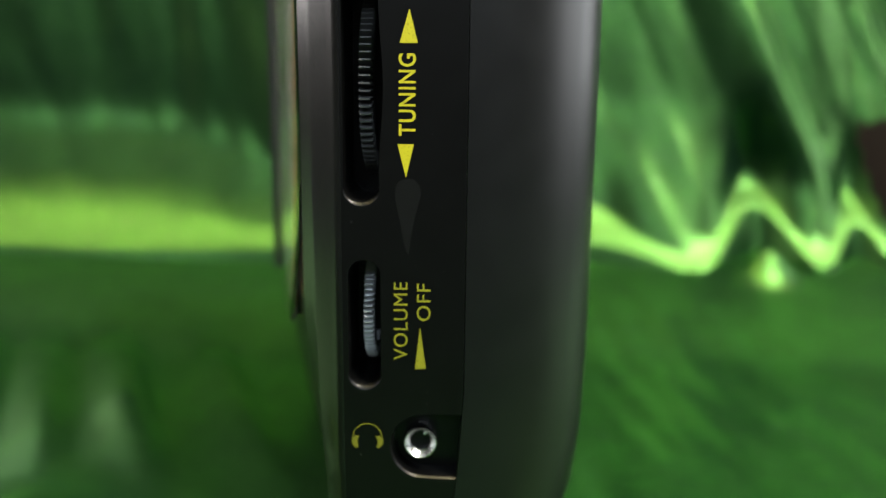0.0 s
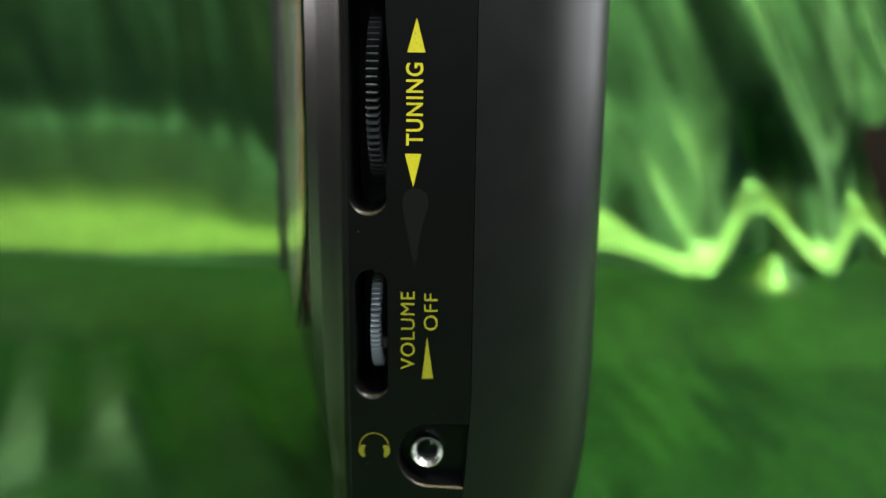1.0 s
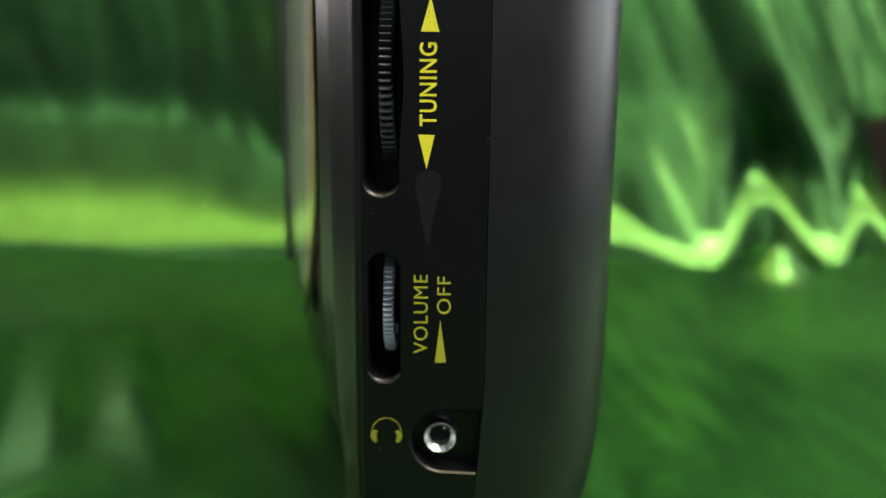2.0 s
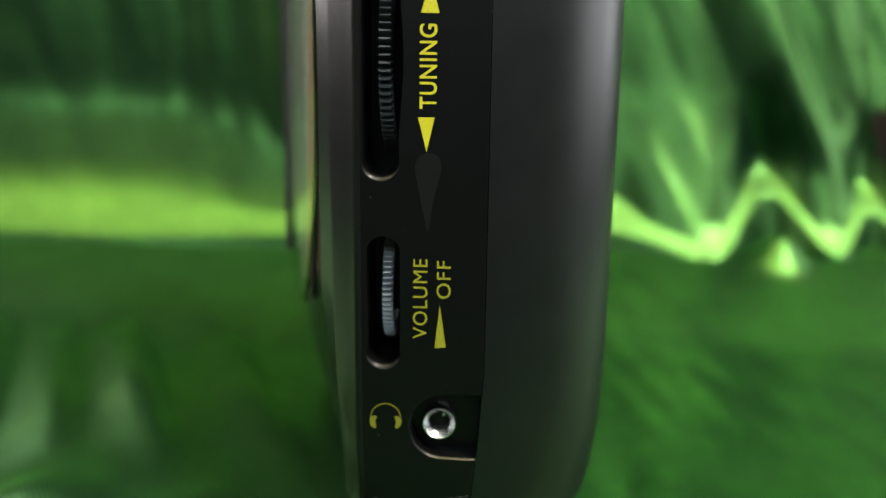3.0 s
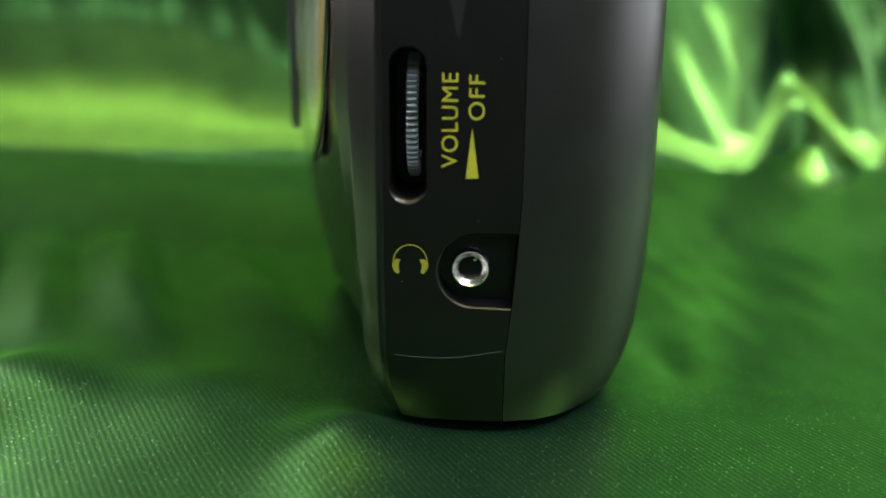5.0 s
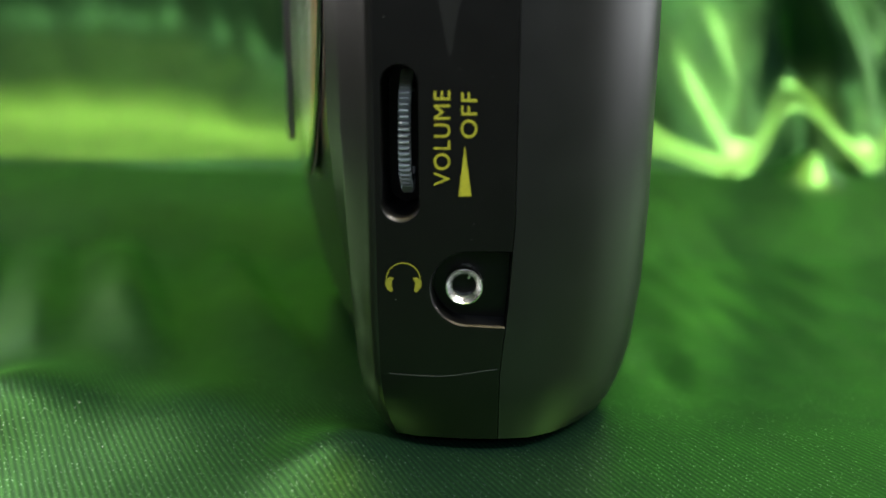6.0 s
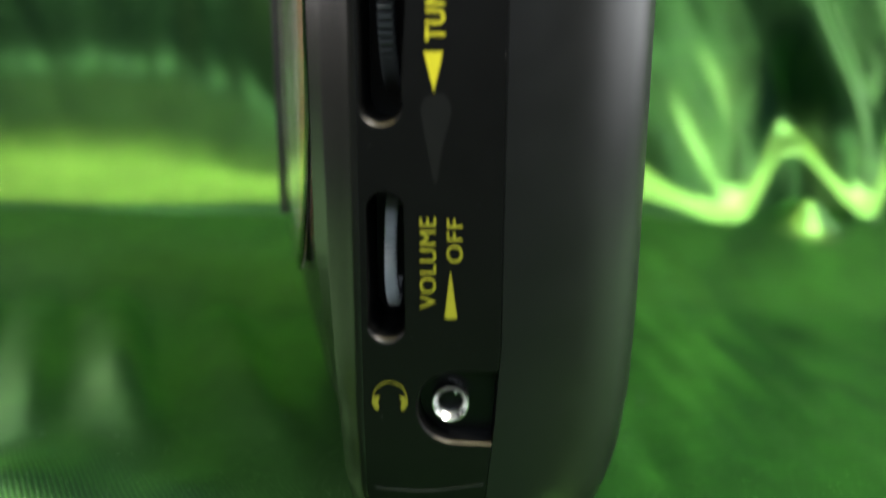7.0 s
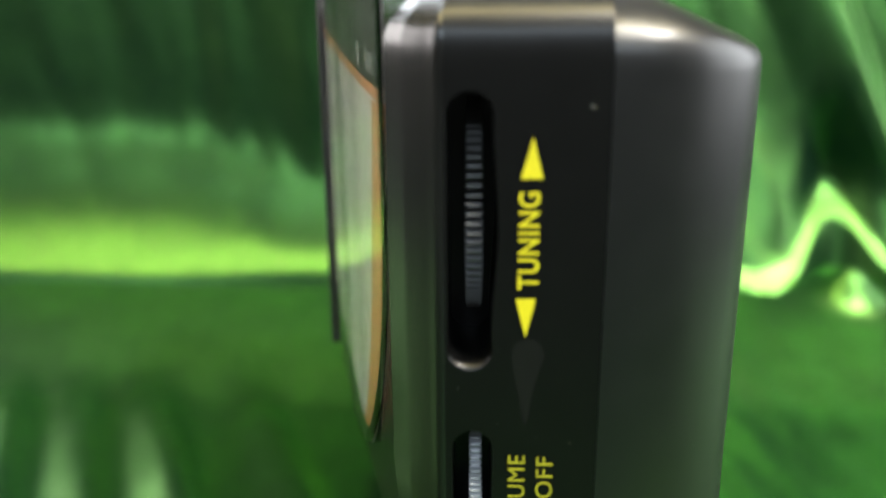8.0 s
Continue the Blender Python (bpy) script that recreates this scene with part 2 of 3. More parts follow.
# ---- setting: the support, the plain room ----
def room():
    def slab_box(name, label, category, mat, *size):
        ob = new(name, mesh_of(name, box(*size), mat, smooth=False))
        tagged(ob, label=label, category=category, kind="structure")

    def window_wall(name, x0, x1, y0, y1, z0, z1):
        """A wall with a window opening between y0 and y1, z0 and z1."""
        bm = bmesh.new()
        for size in ((x0, -1.6, -0.06, x1, y0, 1.9), (x0, y1, -0.06, x1, 1.4, 1.9), (x0, y0, -0.06, x1, y1, z0), (x0, y0, z1, x1, y1, 1.9)):
            bmesh.ops.create_cube(bm, size=1, matrix=Matrix.LocRotScale([(size[k] + size[k + 3]) / 2 for k in range(3)], None, [size[k + 3] - size[k] for k in range(3)]))
        tagged(new(name, mesh_of(name, bm, WALL, smooth=False)), label="plain painted wall with a window opening", category="wall", kind="structure")

    slab_box("floor", "plain dull grey table top under the green cloth", "floor", TABLE, -1.4, -1.5, -0.06, 1.4, 1.3, -0.012)
    bm = bmesh.new()
    for size in ((-1.4, 1.3, -0.06, -1.3, 1.4, 1.9), (0.1, 1.3, -0.06, 1.4, 1.4, 1.9), (-1.3, 1.3, -0.06, 0.1, 1.4, 0.78), (-1.3, 1.3, 1.75, 0.1, 1.4, 1.9)):
        bmesh.ops.create_cube(bm, size=1, matrix=Matrix.LocRotScale([(size[k] + size[k + 3]) / 2 for k in range(3)], None, [size[k + 3] - size[k] for k in range(3)]))
    tagged(new("wall_north", mesh_of("wall_north", bm, WALL_LIGHT, smooth=False)), label="plain warm grey wall with a window opening", category="wall", kind="structure")
    bm = bmesh.new()
    for size in ((-1.4, -1.6, -0.06, -1.3, -1.5, 1.9), (1.36, -1.6, -0.06, 1.4, -1.5, 1.9), (-1.3, -1.6, -0.06, 1.36, -1.5, 0.87), (-1.3, -1.6, 1.37, 1.36, -1.5, 1.9)):
        bmesh.ops.create_cube(bm, size=1, matrix=Matrix.LocRotScale([(size[k] + size[k + 3]) / 2 for k in range(3)], None, [size[k + 3] - size[k] for k in range(3)]))
    tagged(new("wall_south", mesh_of("wall_south", bm, WALL_DARK, smooth=False)), label="plain dark painted wall with a high window opening", category="wall", kind="structure")
    window_wall("wall_west", -1.5, -1.4, -0.3, 1.2, 0.29, 0.97)
    window_wall("wall_east", 1.4, 1.5, -0.35, 0.95, 0.1, 1.04)
    slab_box("ceiling", "plain white painted ceiling", "ceiling", CEILING, -1.5, -1.6, 1.9, 1.5, 1.4, 2.0)


room()

# ---- green satin cloth: lies flat, bends up into a hanging backdrop with folds ----
# height of the bright bend at the foot of the backdrop, along x (cm)
BEND = [(-60, 3.2), (-19, 2.85), (-13.6, 2.75), (-8.2, 2.85), (0, 2.9), (4, 3.2), (6.4, 3.2), (8.0, 2.85), (9.4, 2.4), (10.3, 2.25), (11.1, 2.5), (11.9, 3.3), (12.8, 4.4), (13.55, 4.85), (14.2, 4.3), (14.8, 3.35), (15.4, 2.6), (15.8, 2.45), (16.3, 2.65), (17.3, 3.75), (17.9, 4.15), (18.4, 3.4), (18.9, 2.7), (20, 2.6), (21.5, 3.7), (23.5, 2.6), (26, 3.4), (60, 3)]
# top of the bend's bright slope and of the steeper part above it, over the left half (cm)
BAND_TOP = [(-60, 5.4), (-19, 4.95), (-14, 4.65), (-11, 4.2), (-8.4, 3.75), (-4, 3.5), (2, 3.6), (60, 3.6)]
STEEP_TOP = [(-60, 8.6), (-19, 8.1), (-14, 8.0), (-10.3, 7.3), (-8.3, 6.2), (-4, 6.5), (3, 8.0), (6.7, 8.5), (12, 9.2), (16, 9.5), (60, 10)]
# low rolls of the lying cloth: middle of the slow rise, end, half the width of the rise, height
ROLLS = ((-11.4, -9.9, 1.3, 0.75), (-8.6, -7.55, 0.9, 0.55), (-6.3, -4.95, 1.05, 0.66), (-2.75, -1.7, 0.8, 0.42))
RIPPLES = ((4.7, 0.35, 0.05), (5.9, 0.4, 0.07), (7.3, 0.45, 0.07), (8.95, 0.5, 0.07), (10.9, 0.6, 0.06), (13.2, 0.9, 0.06))


def ground_z(x, s):
    """Height of the lying part: level at the front, a slope up to the backdrop behind."""
    ramp_up = 0.325 * (math.sqrt((s - 13.0) ** 2 + 0.5) + (s - 13.0)) / 2
    z = ramp_up + 0.10 * noise.noise((x * 0.16, s * 0.16, 3.1)) - 0.02 + 0.03 * noise.noise((x * 0.5, s * 0.35, 1.7))
    # low rolls before the backdrop, running towards the camera
    c = x + 0.48 * s
    if x < -1:
        roll = sum(h * (0.5 * smoothstep(a - w, a + w, c) + 0.5 * min(1.0, max(0.0, (c - a + w) / (2 * w)))) * smoothstep(b + 0.45, b - 0.45, c) for a, b, w, h in ROLLS)
        z += roll * smoothstep(2.0, 8.5, s) * smoothstep(15.0, 11.3 + 1.2 * noise.noise((0.5 * c, 2.0, 8.3)), s) * (1 + 0.3 * noise.noise((0.8 * c, 0.25 * s, 8.3)))
        z += 0.2 * smoothstep(-7, -18, x) * smoothstep(12, 19, s)
    # slanting ripples beside the radio
    side = smoothstep(3.5, 6, x) * smoothstep(2, 6, s) * smoothstep(20, 15, s)
    if side:
        z += side * sum(h * bump(x + 0.16 * (s - 10) - c, w) for c, w, h in RIPPLES)
    # small swells near the foot
    z += 0.5 * bump(x + 2.45, 0.95) * bump(s + 0.35, 1.15) + 0.75 * bump(x + 8.9, 1.5) * bump(s - 1.2, 2.0) - 0.2 * bump(x - 3.9, 0.5) * bump(s - 4.2, 1.4)
    z += 0.26 * bump(x + 5.9, 1.1) * bump(s - 1.4, 1.6) - 0.25 * bump(x - 3.6, 3.4) * bump(s + 2.6, 2.2)
    # a nub of cloth before the recess
    z += 1.2 * bump(x - 13.3, 0.85) * bump(s - 19.0, 0.8)
    return z


def tilt(x, z, w, v, band, steep):
    """Slope of the hanging part in degrees at a height z, w above the bend."""
    fold = smoothstep(2, 6, x)
    soft = 0.35 * noise.noise((v * 0.9, 4.0, z * 0.15)) + 0.10 * noise.noise((v * 2.3, 7.0, z * 0.1))
    flat = band + 0.5 * soft
    left = 44 + 9 * smoothstep(0.0, flat, w) + 11 * smoothstep(flat - 0.7, flat + 1.5, w)
    thick = 0.24 + 0.8 * smoothstep(8.6, 6.4, x)
    right = 44 + 4 * smoothstep(0.0, thick, w) + 21 * smoothstep(thick, thick + 0.38, w) + 1 * smoothstep(2.5, 5, w)
    top = steep + 1.6 * soft
    up = smoothstep(top - 1.3, top + 1.5, z)
    hole = bump(v - 16.1, 0.9) * smoothstep(5.7, 7.0, z) * (1 - 0.6 * smoothstep(9, 12, z))
    streak = bump(v - 17.95, 0.6) + bump(v - 23.3, 0.7)
    a = (1 - fold) * left + fold * right
    return a + (87.5 - 6 * fold - a) * max(up * (1 - 0.55 * min(1, streak)), 0.9 * hole)


def cloth_columns(x):
    """Points of the cloth across one line, from the front edge to the top of the backdrop (cm), with the distance along it."""
    zr = through_points(BEND, x)
    yr = zr + 17.0
    pts = [(s, ground_z(x, s)) for s in LYING]
    yg = (yr - 0.25 - (zr + 3.975) / 3.5) / 0.907
    for k in range(1, 15):
        s = 17 + (yg - 17) * k / 14
        pts.append((s, ground_z(x, s)))
    # the crease, and the low face of the bend above it
    low, high = pts[-1], (yr - 0.25, zr - 0.25)
    for k in range(9):
        pts.append(tuple(low[i] + (high[i] - low[i]) * k / 9 for i in (0, 1)))
    band = through_points(BAND_TOP, x) - zr
    steep = through_points(STEEP_TOP, x)
    fold = smoothstep(2, 6, x)
    base, w = yr - 0.25, -0.25
    for t_row in range(100):
        z = zr + w
        v = x + 0.42 * max(0.0, z - 2.4) * smoothstep(0.0, 1.5, w)
        y = base - (zr - 2.7) * 0.5 * smoothstep(0.45, 6.0, w)
        # pleats: faces that turn to the east are the long bright streaks
        turned = 0.15 * smoothstep(9.8, 10.9, v) * smoothstep(0.3, 1.2, w) * (1 - 0.8 * smoothstep(4.5, 10.5, z))
        turned += 0.17 * smoothstep(12.3, 13.0, v) * smoothstep(4.0, 6.0, z) * smoothstep(10.0, 6.5, z)
        turned += 0.85 * smoothstep(17.2, 18.7, v) * smoothstep(3.6, 8.0, z) - 0.75 * smoothstep(14.6, 17.0, v) * smoothstep(4.2, 8.2, z)
        turned += 0.6 * smoothstep(22.6, 24.0, v) * smoothstep(8, 12, z)
        y += fold * turned
        y += smoothstep(1.0, 6.0, w) * (0.4 + 0.6 * fold) * (0.30 * noise.noise((v * 0.45, z * 0.05, 5.0)) + 0.12 * noise.noise((v * 1.2, z * 0.06, 9.0)))
        pts.append((y, z))
        step = (0.14 if t_row < 44 else 0.3) * (1 - 0.8 * smoothstep(22, 27, x) - 0.7 * smoothstep(-22, -28, x))
        base += step / math.tan(radians(tilt(x, z, w, v, band, steep)))
        w += step
    return pts


LYING = [-17 + 1.4 * i for i in range(5)] + [-10 + 0.4 * i for i in range(68)]
CREASE = len(LYING) + 13


def cloth_at(x, y):
    """A point on the lying part."""
    return x, y, ground_z(x, y)


def satin_backdrop():
    xs = [-32 + 1.5 * i for i in range(8)] + [-20.5 + 0.3 * i for i in range(68)] + [0.2 * i for i in range(1, 126)] + [26 + 1.2 * i for i in range(4)]
    bm = bmesh.new()
    uv = bm.loops.layers.uv.new("weave")
    columns, along = [], []
    for x in xs:
        pts = cloth_columns(x)
        run = [-0.17]
        for p, q in zip(pts, pts[1:]):
            run.append(run[-1] + math.hypot(q[0] - p[0], q[1] - p[1]) * CM)
        columns.append([bm.verts.new((x * CM, y * CM, z * CM)) for y, z in pts])
        along.append(run)
    for i in range(len(xs) - 1):
        for j in range(len(columns[i]) - 1):
            if j == CREASE:
                continue
            mid = columns[i][j].co / CM
            if j > 100 and 3.0 < mid.z < 8.4 and 18.0 + 0.2 * (8.2 - mid.z) + 0.9 * max(0.0, 4.0 - mid.z) < mid.x < 25:
                continue
            f = bm.faces.new((columns[i][j], columns[i + 1][j], columns[i + 1][j + 1], columns[i][j + 1]))
            for loop, (a, b) in zip(f.loops, ((i, j), (i + 1, j), (i + 1, j + 1), (i, j + 1))):
                loop[uv].uv = (xs[a] * CM, along[a][b])
    ob = new("ground", mesh_of("ground", bm, SATIN, angle=180))
    tagged(ob, label="glossy dark green satin cloth, flat below and folded behind", category="cloth", kind="structure")


satin_backdrop()


def brown_board():
    ob = tagged(new("wooden_board", mesh_of("wooden_board", box(0.16, 0.31, -0.012, 0.40, 0.33, 0.125, 0.002), BROWN)), label="dark brown wooden board standing behind the green cloth", category="board")
    return ob


brown_board()

# ---- the radio ----
LENGTH, SEAM = 11.2, 0.38
# plan of the case at mid height: from the seam round the front, and from the seam round the back
FACE = [(0.58, -2.485), (0.8, -2.64), (0.9, -2.61), (1.2, -2.66), (2.0, -2.93), (3.0, -3.26), (4.0, -3.56), (5.0, -3.86), (6.0, -4.13), (7.0, -4.42), (8.0, -4.68), (9.0, -4.88), (9.6, -4.96)]
FRONT = [(-1.80, 0.0), (-1.87, 0.015), (-1.93, 0.05), (-1.97, 0.09), (-2.01, 0.125), (-2.07, 0.168), (-2.33, 0.372), (-2.36, 0.40), (-2.39, 0.44)] + [(x, y) for y, x in FACE] + [(-4.95, 10.2), (-4.7, 10.8), (-4.2, 11.2)]
BACK = [(0.75, 0.04), (1.15, 0.13), (1.55, 0.28), (1.95, 0.52), (2.29, 0.80), (2.59, 1.17), (2.82, 1.7), (2.97, 2.5), (2.94, 4.0), (2.5, 7.0), (1.9, 10.2), (1.6, 10.9)]
# height, and inset of the front and of the back shell
LEVELS = [(0.0, 1.6, 1.15), (0.06, 1.36, 0.9), (0.2, 1.12, 0.66), (0.5, 0.95, 0.46), (0.9, 0.75, 0.31), (1.45, 0.55, 0.18), (2.6, 0.31, 0.05), (4.0, 0.12, 0.0), (5.4, 0.0, 0.0), (9.5, 0.0, 0.0), (11.4, 0.0, 0.0), (11.6, 0.0, 0.005), (11.75, 0.006, 0.03), (11.88, 0.022, 0.085), (11.97, 0.045, 0.145), (12.04, 0.075, 0.205), (12.12, 0.12, 0.29), (12.22, 0.2, 0.43), (12.36, 0.36, 0.7), (12.5, 0.6, 1.15), (12.6, 1.0, 1.8)]


def case_rings(start, outline):
    """Rings of one shell, level by level; each point is moved inwards as the level asks."""
    full = [start] + outline + [(start[0], LENGTH)]
    rings = []
    for z, front_inset, back_inset in LEVELS:
        ring = []
        for k, (x, y) in enumerate(full):
            a, b = full[max(0, k - 1)], full[min(len(full) - 1, k + 1)]
            t = Vector((b[0] - a[0], b[1] - a[1])).normalized()
            n = Vector((-t.y, t.x))
            if x == start[0] or (len(outline) == 4 and k in (3, 4)):
                n = Vector((0, 1 if y < LENGTH / 2 else -1))
            elif n.dot(Vector((-0.4 - 0.15 * y - x, LENGTH / 2 - y))) < 0:
                n = -n
            inset = back_inset if x > SEAM else front_inset
            near = min(y, LENGTH - y)
            if z > 6:
                p = Vector((x, y)) + n * inset
            elif x > SEAM:
                foot = 0.24 * max(0.0, 1 - z / 1.45) + 0.34 * smoothstep(0.22, 0.0, z) + 0.22 * (x / 1.9) ** 2 * smoothstep(1.2, 0.0, z)
                away = smoothstep(SEAM, 2.9, x)
                p = Vector((x, y)) + n * inset * away
                p.y += foot * (1 - away) * (1 if y < LENGTH / 2 else -1)
            else:
                face = smoothstep(0.05, 0.9, near)
                foot = 0.24 * max(0.0, 1 - z / 1.45) + 0.34 * smoothstep(0.22, 0.0, z) + 0.22 * (x / 1.9) ** 2 * smoothstep(1.2, 0.0, z)
                tuck = Vector((0.75 * (front_inset / 1.5) ** 3 * smoothstep(-1.2, -2.0, x), foot * (1 if y < LENGTH / 2 else -1)))
                p = Vector((x, y)) + n * inset * face + tuck * (1 - face)
            if abs(x - SEAM) < 0.05:
                p.x -= 0.2 * smoothstep(3.6, 1.4, z)
            low = 0.35 * smoothstep(11.2, 12.5, z) * smoothstep(1.0, 2.9, x)
            ring.append((p.x * CM, p.y * CM, (z - low) * CM))
        rings.append(ring)
    return rings


def stadium(x0, x1, z0, z1, grow=0.0, n=12):
    """A slot with round ends; grow widens its lower end only."""
    r, cx = (x1 - x0) / 2, (x0 + x1) / 2
    top, low = z1 - r, z0 + r
    pts = [(cx + r * math.cos(math.pi * i / n), top + r * math.sin(math.pi * i / n)) for i in range(n + 1)]
    pts += [(cx - r, low + 0.15)]
    pts += [(cx - (r + grow * math.sin(math.pi * i / n)) * math.cos(math.pi * i / n), low - (r + grow * math.sin(math.pi * i / n)) * math.sin(math.pi * i / n)) for i in range(n + 1)]
    # the inner side is hollowed for the thumb
    side = [low + 0.15 + (top - low - 0.2) * i / 14 for i in range(15)]
    return pts + [(cx + r + 0.05 * (z1 - z0 - 2.3) * math.sin(math.pi * i / 14) ** 2, z) for i, z in enumerate(side)]


def jack_notch(grow=0.0):
    r, cx, cz = 0.60 + grow, -0.34, 2.90
    pts = [(0.45, cz - r - 0.03), (0.45, cz + r)]
    return pts + [(cx + 1.0 * r * math.cos(a), cz + r * math.sin(a)) for a in [math.pi / 2 + math.pi * i / 18 for i in range(19)]]


def cutter(name, shapes):
    """A closed body through shapes of (depth, points)."""
    bm = bmesh.new()
    loft(bm, [[(x * CM, y * CM, z * CM) for x, z in pts] for y, pts in shapes])
    me = bpy.data.meshes.new(name)
    bm.to_mesh(me)
    bm.free()
    return new(name, me)


def carve(ob, tools):
    for tool in tools:
        mod = ob.modifiers.new("cut", "BOOLEAN")
        mod.operation, mod.object, mod.solver = "DIFFERENCE", tool, "EXACT"
    me = bpy.data.meshes.new_from_object(ob.evaluated_get(bpy.context.evaluated_depsgraph_get()))
    ob.modifiers.clear()
    ob.data = me
    me.shade_smooth()
    me.set_sharp_from_angle(angle=radians(25))
    for tool in tools:
        bpy.data.objects.remove(tool)


SLOT_1, SLOT_2 = (-1.76, -1.14, 7.41, 11.22), (-1.70, -1.12, 4.06, 6.38)


def slot_cutter(name, slot):
    rim = [(-0.3, 0.085), (0.0, 0.085), (0.02, 0.05), (0.06, 0.02), (0.12, 0.005), (0.25, 0.0), (1.5, 0.0)]
    return cutter(name, [(y, stadium(*slot, grow=g)) for y, g in rim])


def knurled_wheel(name, x0, x1, cy, cz, radius, teeth, mat, parent, label):
    bm = bmesh.new()
    profile = [(x0, 0.7), (x0, 0.965), (x0 + 0.025, 1.0), (x1 - 0.025, 1.0), (x1, 0.965), (x1, 0.7)]
    rings = []
    steps = teeth * 5
    for i in range(steps):
        a = 2 * math.pi * i / steps
        ridge = (1.0, 1.0, 0.84, 0.82, 0.84)[i % 5]
        rings.append([(x * CM, (cy - radius * (r * ridge if r > 0.9 else r) * math.cos(a)) * CM, (cz + radius * (r * ridge if r > 0.9 else r) * math.sin(a)) * CM) for x, r in profile])
    loft(bm, rings + [rings[0]], caps=False)
    bmesh.ops.remove_doubles(bm, verts=bm.verts, dist=1e-7)
    wheel = part(name, bm, mat, parent, label, angle=12)
    # shade on the wheel's sides is put in as a near-black second material
    wheel.data.materials.append(DARK_AND_SHADE)
    for face in wheel.data.polygons:
        face.material_index = 1 if abs(face.normal.x) > 0.7 else 0
    return wheel


def lettering(name, text, x0, x1, z0, z1, mat, parent, label, bold=0.0):
    """Print that reads upwards on the side panel, fitted between x0..x1 and z0..z1."""
    cu = bpy.data.curves.new(name, "FONT")
    cu.body, cu.size, cu.offset, cu.extrude, cu.space_character = text, 1.0, bold, 0.004, 1.12
    ob = new(name, cu)
    me = bpy.data.meshes.new_from_object(ob.evaluated_get(bpy.context.evaluated_depsgraph_get()))
    bpy.data.objects.remove(ob)
    xs, ys = [v.co.x for v in me.vertices], [v.co.y for v in me.vertices]
    for v in me.vertices:
        u, w = (v.co.x - min(xs)) / (max(xs) - min(xs)), (v.co.y - min(ys)) / (max(ys) - min(ys))
        v.co = ((x1 + (x0 - x1) * w) * CM, (-0.004 if v.co.z > 0 else 0.002) * CM, (z0 + (z1 - z0) * u) * CM)
    me.materials.append(mat)
    ob = new(name, me)
    ob.parent = parent
    return tagged(ob, label=label)


def headphone_mark(parent):
    cx, cz, r = -1.375, 3.06, 0.265
    arc = [radians(-8 + 196 * i / 24) for i in range(25)]
    bm = bmesh.new()
    outer = [(cx + (r + 0.009) * math.cos(a), cz + (r + 0.009) * math.sin(a)) for a in arc]
    inner = [(cx + (r - 0.008) * math.cos(a), cz + (r - 0.008) * math.sin(a)) for a in arc]
    loft(bm, [[(x * CM, y * CM, z * CM) for x, z in outer + inner[::-1]] for y in (0.002, -0.004)])
    part("headband_mark", bm, OLIVE, parent, "olive yellow printed headphone band")
    for side in (-1, 1):
        cup = [(0.15, 0.02), (0.215, 0.035), (0.285, -0.02), (0.29, -0.10), (0.255, -0.17), (0.20, -0.215), (0.165, -0.18), (0.185, -0.12), (0.185, -0.05)]
        part("ear_cup_mark", slab([(cx + side * x, cz + z) for x, z in cup], 0.002, -0.005), OLIVE, parent, "olive yellow printed headphone cup")


def lathe(name, profile, cx, cy, cz, mat, parent, label, n=40):
    """Turned part about an axis along y; profile of (depth, radius) in cm."""
    bm = bmesh.new()
    rings = [[((cx + r * math.cos(2 * math.pi * i / n)) * CM, (cy + d) * CM, (cz + r * math.sin(2 * math.pi * i / n)) * CM) for i in range(n)] for d, r in profile]
    loft(bm, rings, caps=False)
    return part(name, bm, mat, parent, label, angle=40)


def on_front(y, z, out):
    """A point at y on the bowed front, out cm before it."""
    slope = (through_points(FACE, y + 0.05) - through_points(FACE, y - 0.05)) / 0.1
    n = Vector((-1, slope)).normalized()
    return ((through_points(FACE, y) + n.x * out) * CM, (y + n.y * out) * CM, z * CM)


# the dial window's near edge: height and distance along the front
NEAR_EDGE = [(4.0, 4.1), (4.25, 3.4), (4.8, 2.65), (6.0, 1.85), (7.5, 1.3), (9.0, 1.1), (12.7, 1.06)]
BORDER = [(4.6, 2.9), (5.2, 2.45), (6.1, 2.05), (7.3, 1.7), (8.8, 1.45), (10.0, 1.25), (11.0, 1.15)]


def dial_edge():
    """Outline of the dial window on the front: along and up."""
    near = [(through_points(NEAR_EDGE, z), z) for z in [12.7 - 8.7 * i / 40 for i in range(41)]]
    low = [(4.1 + 3.9 * i / 14, 4.0 + 0.7 * (i / 14) ** 2) for i in range(1, 15)]
    far = [(8.0, 4.7 + 8.0 * i / 20) for i in range(1, 21)]
    top = [(8.0 - 6.94 * i / 22, 12.7) for i in range(1, 22)]
    return near + low + far + top


